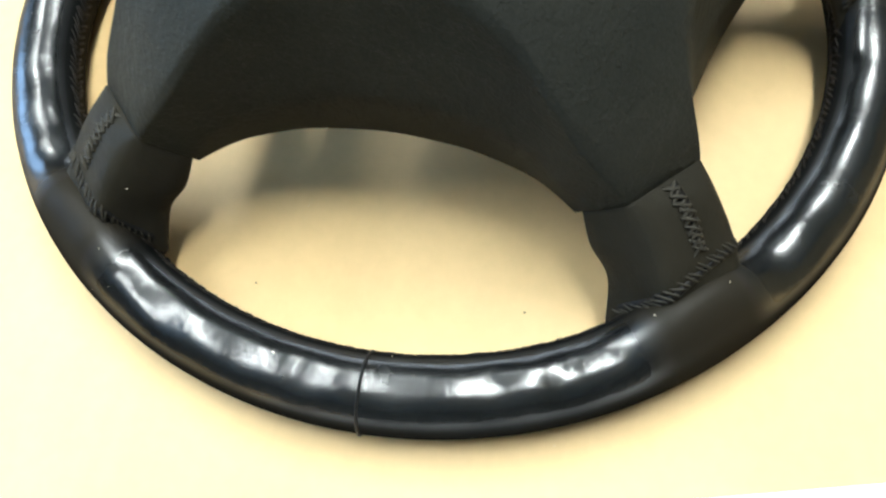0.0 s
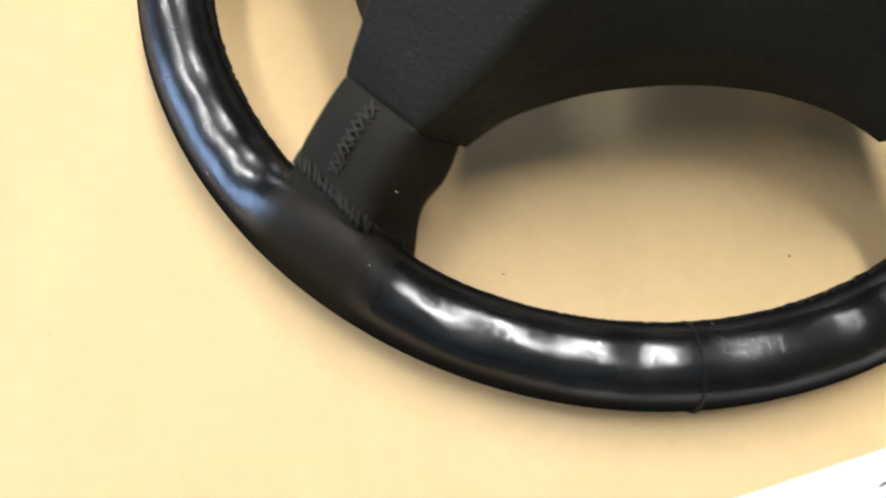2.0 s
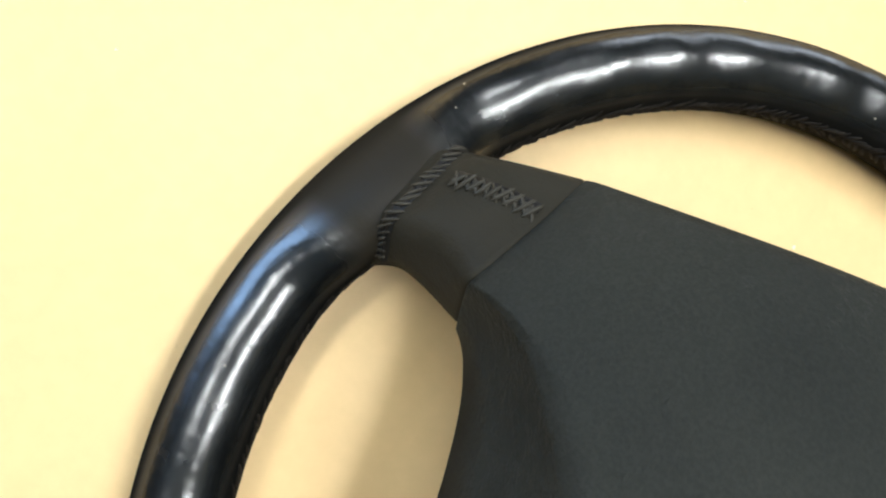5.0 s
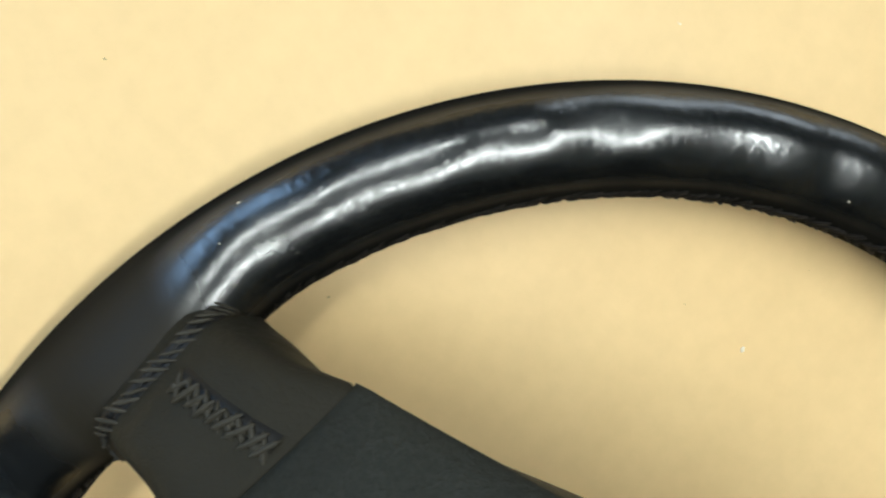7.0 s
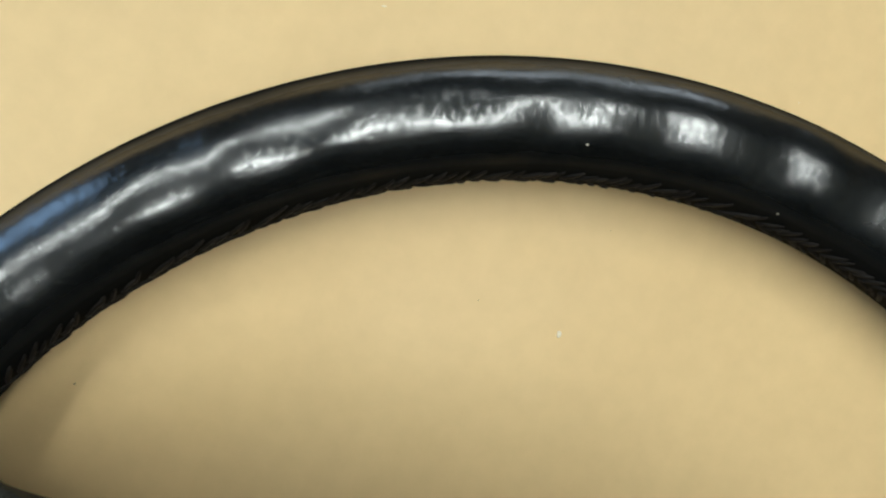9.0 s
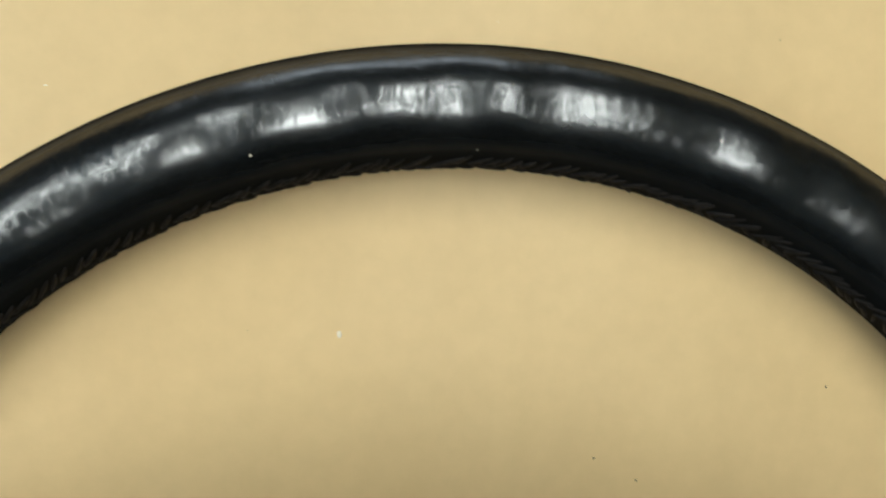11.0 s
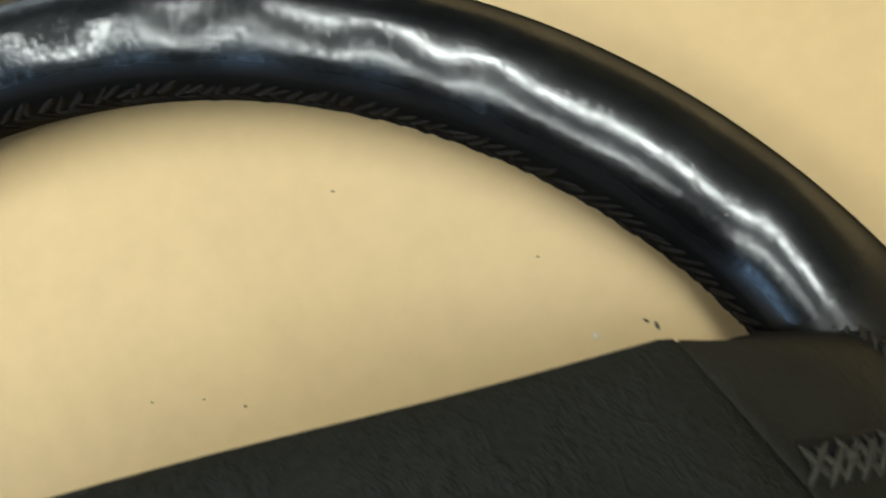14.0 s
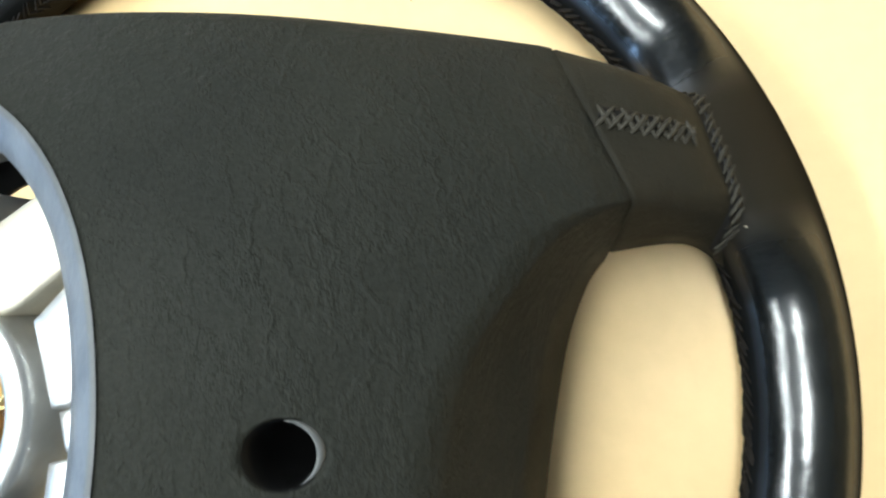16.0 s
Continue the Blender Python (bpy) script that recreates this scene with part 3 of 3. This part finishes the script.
bm = bmesh.new()
profile = ((24.0, 84), (24.0, 111.5), (23.4, 113), (22.4, 113.8), (19.8, 114), (18.4, 113.4), (17.8, 112), (17.2, 106), (17.0, 92))
skin(bm, [oval(-4, 6, r, r * 1.04, z, 72) for r, z in profile])
hub = part("hub_ring", bm, ALLOY, wheel, "bright cast aluminium ring in the opening")
bm = bmesh.new()
skin(bm, [oval(-4, 6, 17.4, 18, 96, 40), oval(-4, 6, 11, 12, 94.5, 40)], cap_end=True)
part("ring_floor", bm, RUST, hub, "rusty brown floor inside the ring")
plate("hub_block", [(-17, 26), (9, 26), (11, 36), (9, 52), (-17, 52), (-19, 36)], 84, 116, ALLOY, hub, "raised aluminium block", round_off=3)
for x in (-15, -10.5, 2.5, 7):
    bm = bmesh.new()
    tube(bm, [mm(x, y, 116) for y in (29, 34, 40, 46, 50)], 0.0009, 8)
    part("rib", bm, ALLOY, hub)
plate("arm", [(-16, 24), (-28, 30), (-45, 38), (-46, 53), (-34, 50), (-16, 39)], 92, 114, CAST, hub, "pale cast aluminium arm", fall=0.05)
plate("arm", [(9, 22), (20, 22), (33, 27), (47, 31), (47, 46), (29, 44), (9, 38)], 92, 114, CAST, hub, "pale cast aluminium arm", fall=0.05)
plate("side_plate", [(22, 19), (31, 24), (46, 22), (43, 0), (23, 0)], 90, 112, ALLOY, hub, "flat aluminium side plate", fall=0.03)
plate("strip", [(24, -0.5), (28, -0.5), (28, -9.5), (24, -9.5)], 90, 110, ALLOY, hub, "narrow aluminium strip")
for side in (-1, 1):
    plate("lower_plate", [(side * x, y) for x, y in ((19, -10), (36, -10), (31, -26), (12, -28))], 90, 110, ALLOY, hub, "lower aluminium plate")
bm = bmesh.new()
skin(bm, [oval(0, 10, 47, 58, 104), oval(0, 10, 46, 57, 84), oval(0, 10, 40, 51, 83), oval(0, 10, 40, 51, 81), oval(0, 10, 46.5, 57.5, 81)])
part("back_plate", bm, PIT, hub, "black ring plate deep inside the opening")
for x, y in ((-11.5, 1.5), (4.5, 8)):
    bm = bmesh.new()
    skin(bm, [oval(x, y, 5.6, 5.6, 92, 6), oval(x, y, 5.6, 5.6, 103, 6), oval(x, y, 5.0, 5.0, 104.5, 6)], cap_end=True)
    part("bolt", bm, BRASS, hub, "yellow plated bolt", smooth=False)
    bm = bmesh.new()
    skin(bm, [oval(x, y, 3.6, 3.6, 104.4, 24), oval(x, y, 3.4, 3.4, 106.2, 24), oval(x, y, 2.2, 2.2, 106.4, 24), oval(x, y, 2.0, 2.0, 105.2, 24)], cap_end=True)
    part("bolt_tip", bm, BRASS, hub)
bm = bmesh.new()
tube(bm, [mm(-22 + 3.6 * math.cos(a), 62 + 3.0 * math.sin(a), 100) for a in (2 * math.pi * k / 24 for k in range(24))], 0.0011, 8, closed=True)
tube(bm, [mm(-19, 62 - 2.0 * k, 101) for k in range(5)], 0.0009, 8)
part("clip", bm, VIOLET, hub, "small violet wire clip")

# ---- printed sheet beside the wheel ----
sheet = tagged(new("paper_sheet"), "white printed sheet of paper lying on the table", "paper")
sheet.matrix_basis = pose(0.022, -0.2135, 0.0004, 0, 0, 15)
bm = bmesh.new()
box(bm, (-0.10, -0.297, 0.0), (0.20, 0.0, 0.0003))
part("page", bm, PAPER, sheet, smooth=False)
# the top of a printed curl near the sheet's edge
bm = bmesh.new()
for cx, cy, r, a0, a1, w in ((0.047, -0.0185, 0.0085, 0.35, 1.9, 0.0008), (0.046, -0.0195, 0.0048, 0.2, 2.9, 0.0009)):
    loops = []
    for k in range(17):
        a = a0 + (a1 - a0) * k / 16
        half = w * (0.35 + 0.65 * math.sin(math.pi * k / 16))
        loops.append([Vector((cx + (r + d) * math.cos(a), cy + (r + d) * math.sin(a), 0.00045)) for d in (-half, half)])
    skin(bm, loops, closed=False)
part("printed_curl", bm, INK, sheet, "dark printed curl", smooth=False)
bm = bmesh.new()
for row in range(8):
    x = -0.02
    while x < 0.14:
        w = 0.012 + 0.02 * random.random()
        box(bm, (x, -0.046 - row * 0.026, 0.0004), (x + w, -0.040 - row * 0.026, 0.00045))
        x += w + 0.006
part("printed_lines", bm, INK, sheet, "dark bars of print", smooth=False)

# ---- grit and lint ----
bm = bmesh.new()
for x, y, r, long in ((-51, -136, 0.5, 1.2), (54, -131, 0.5, 1.6), (49, 78, 0.4, 1.3), (29, 89, 0.4, 1.2), (139.5, 52, 0.6, 2.4),
                      (138, 54, 0.5, 2.0), (90, 112, 0.4, 1.3), (124, 77, 0.35, 1.4)):
    crumb(bm, mm(x, y, r * 0.4), r * 0.0007, long, x * 1.7)
for _ in range(14):
    r = random.uniform(0.00008, 0.00022)
    crumb(bm, Vector((random.uniform(-0.3, 0.3), random.uniform(-0.2, 0.3), r * 0.5)), r, random.uniform(1, 2.5), random.uniform(0, 3))
tagged(part("grit", bm, DUST), "small dark grit scattered on the table", "grit", kind="stuff")
bm = bmesh.new()
for x, y, r in ((-39, 116, 0.6), (127, 56, 0.55)):
    crumb(bm, mm(x, y, r * 0.5), r * 0.001, 1.6, x)
for _ in range(8):
    r = random.uniform(0.00010, 0.00022)
    crumb(bm, Vector((random.uniform(-0.3, 0.3), random.uniform(-0.2, 0.3), r * 0.5)), r, random.uniform(1, 3), random.uniform(0, 3))
for x, y, z, long in ((160, 84, 27.0, 3.0), (102.5, 130, 18.5, 2.5), (-161.5, -3, 26.3, 2.0), (-88, -125, 46.5, 1.6)):
    crumb(bm, mm(x, y, z), 0.0002, long, math.atan2(y, x) + 1.57)
for _ in range(22):
    a, s = random.uniform(0, 2 * math.pi), random.uniform(0.4, 2.6)
    crumb(bm, rim_point(a, s, 0.00005), random.uniform(0.00008, 0.0002), random.uniform(1, 2.5), a + 1.57)
tagged(part("lint", bm, LINT), "pale specks of lint on the table and the leather", "lint", kind="stuff")
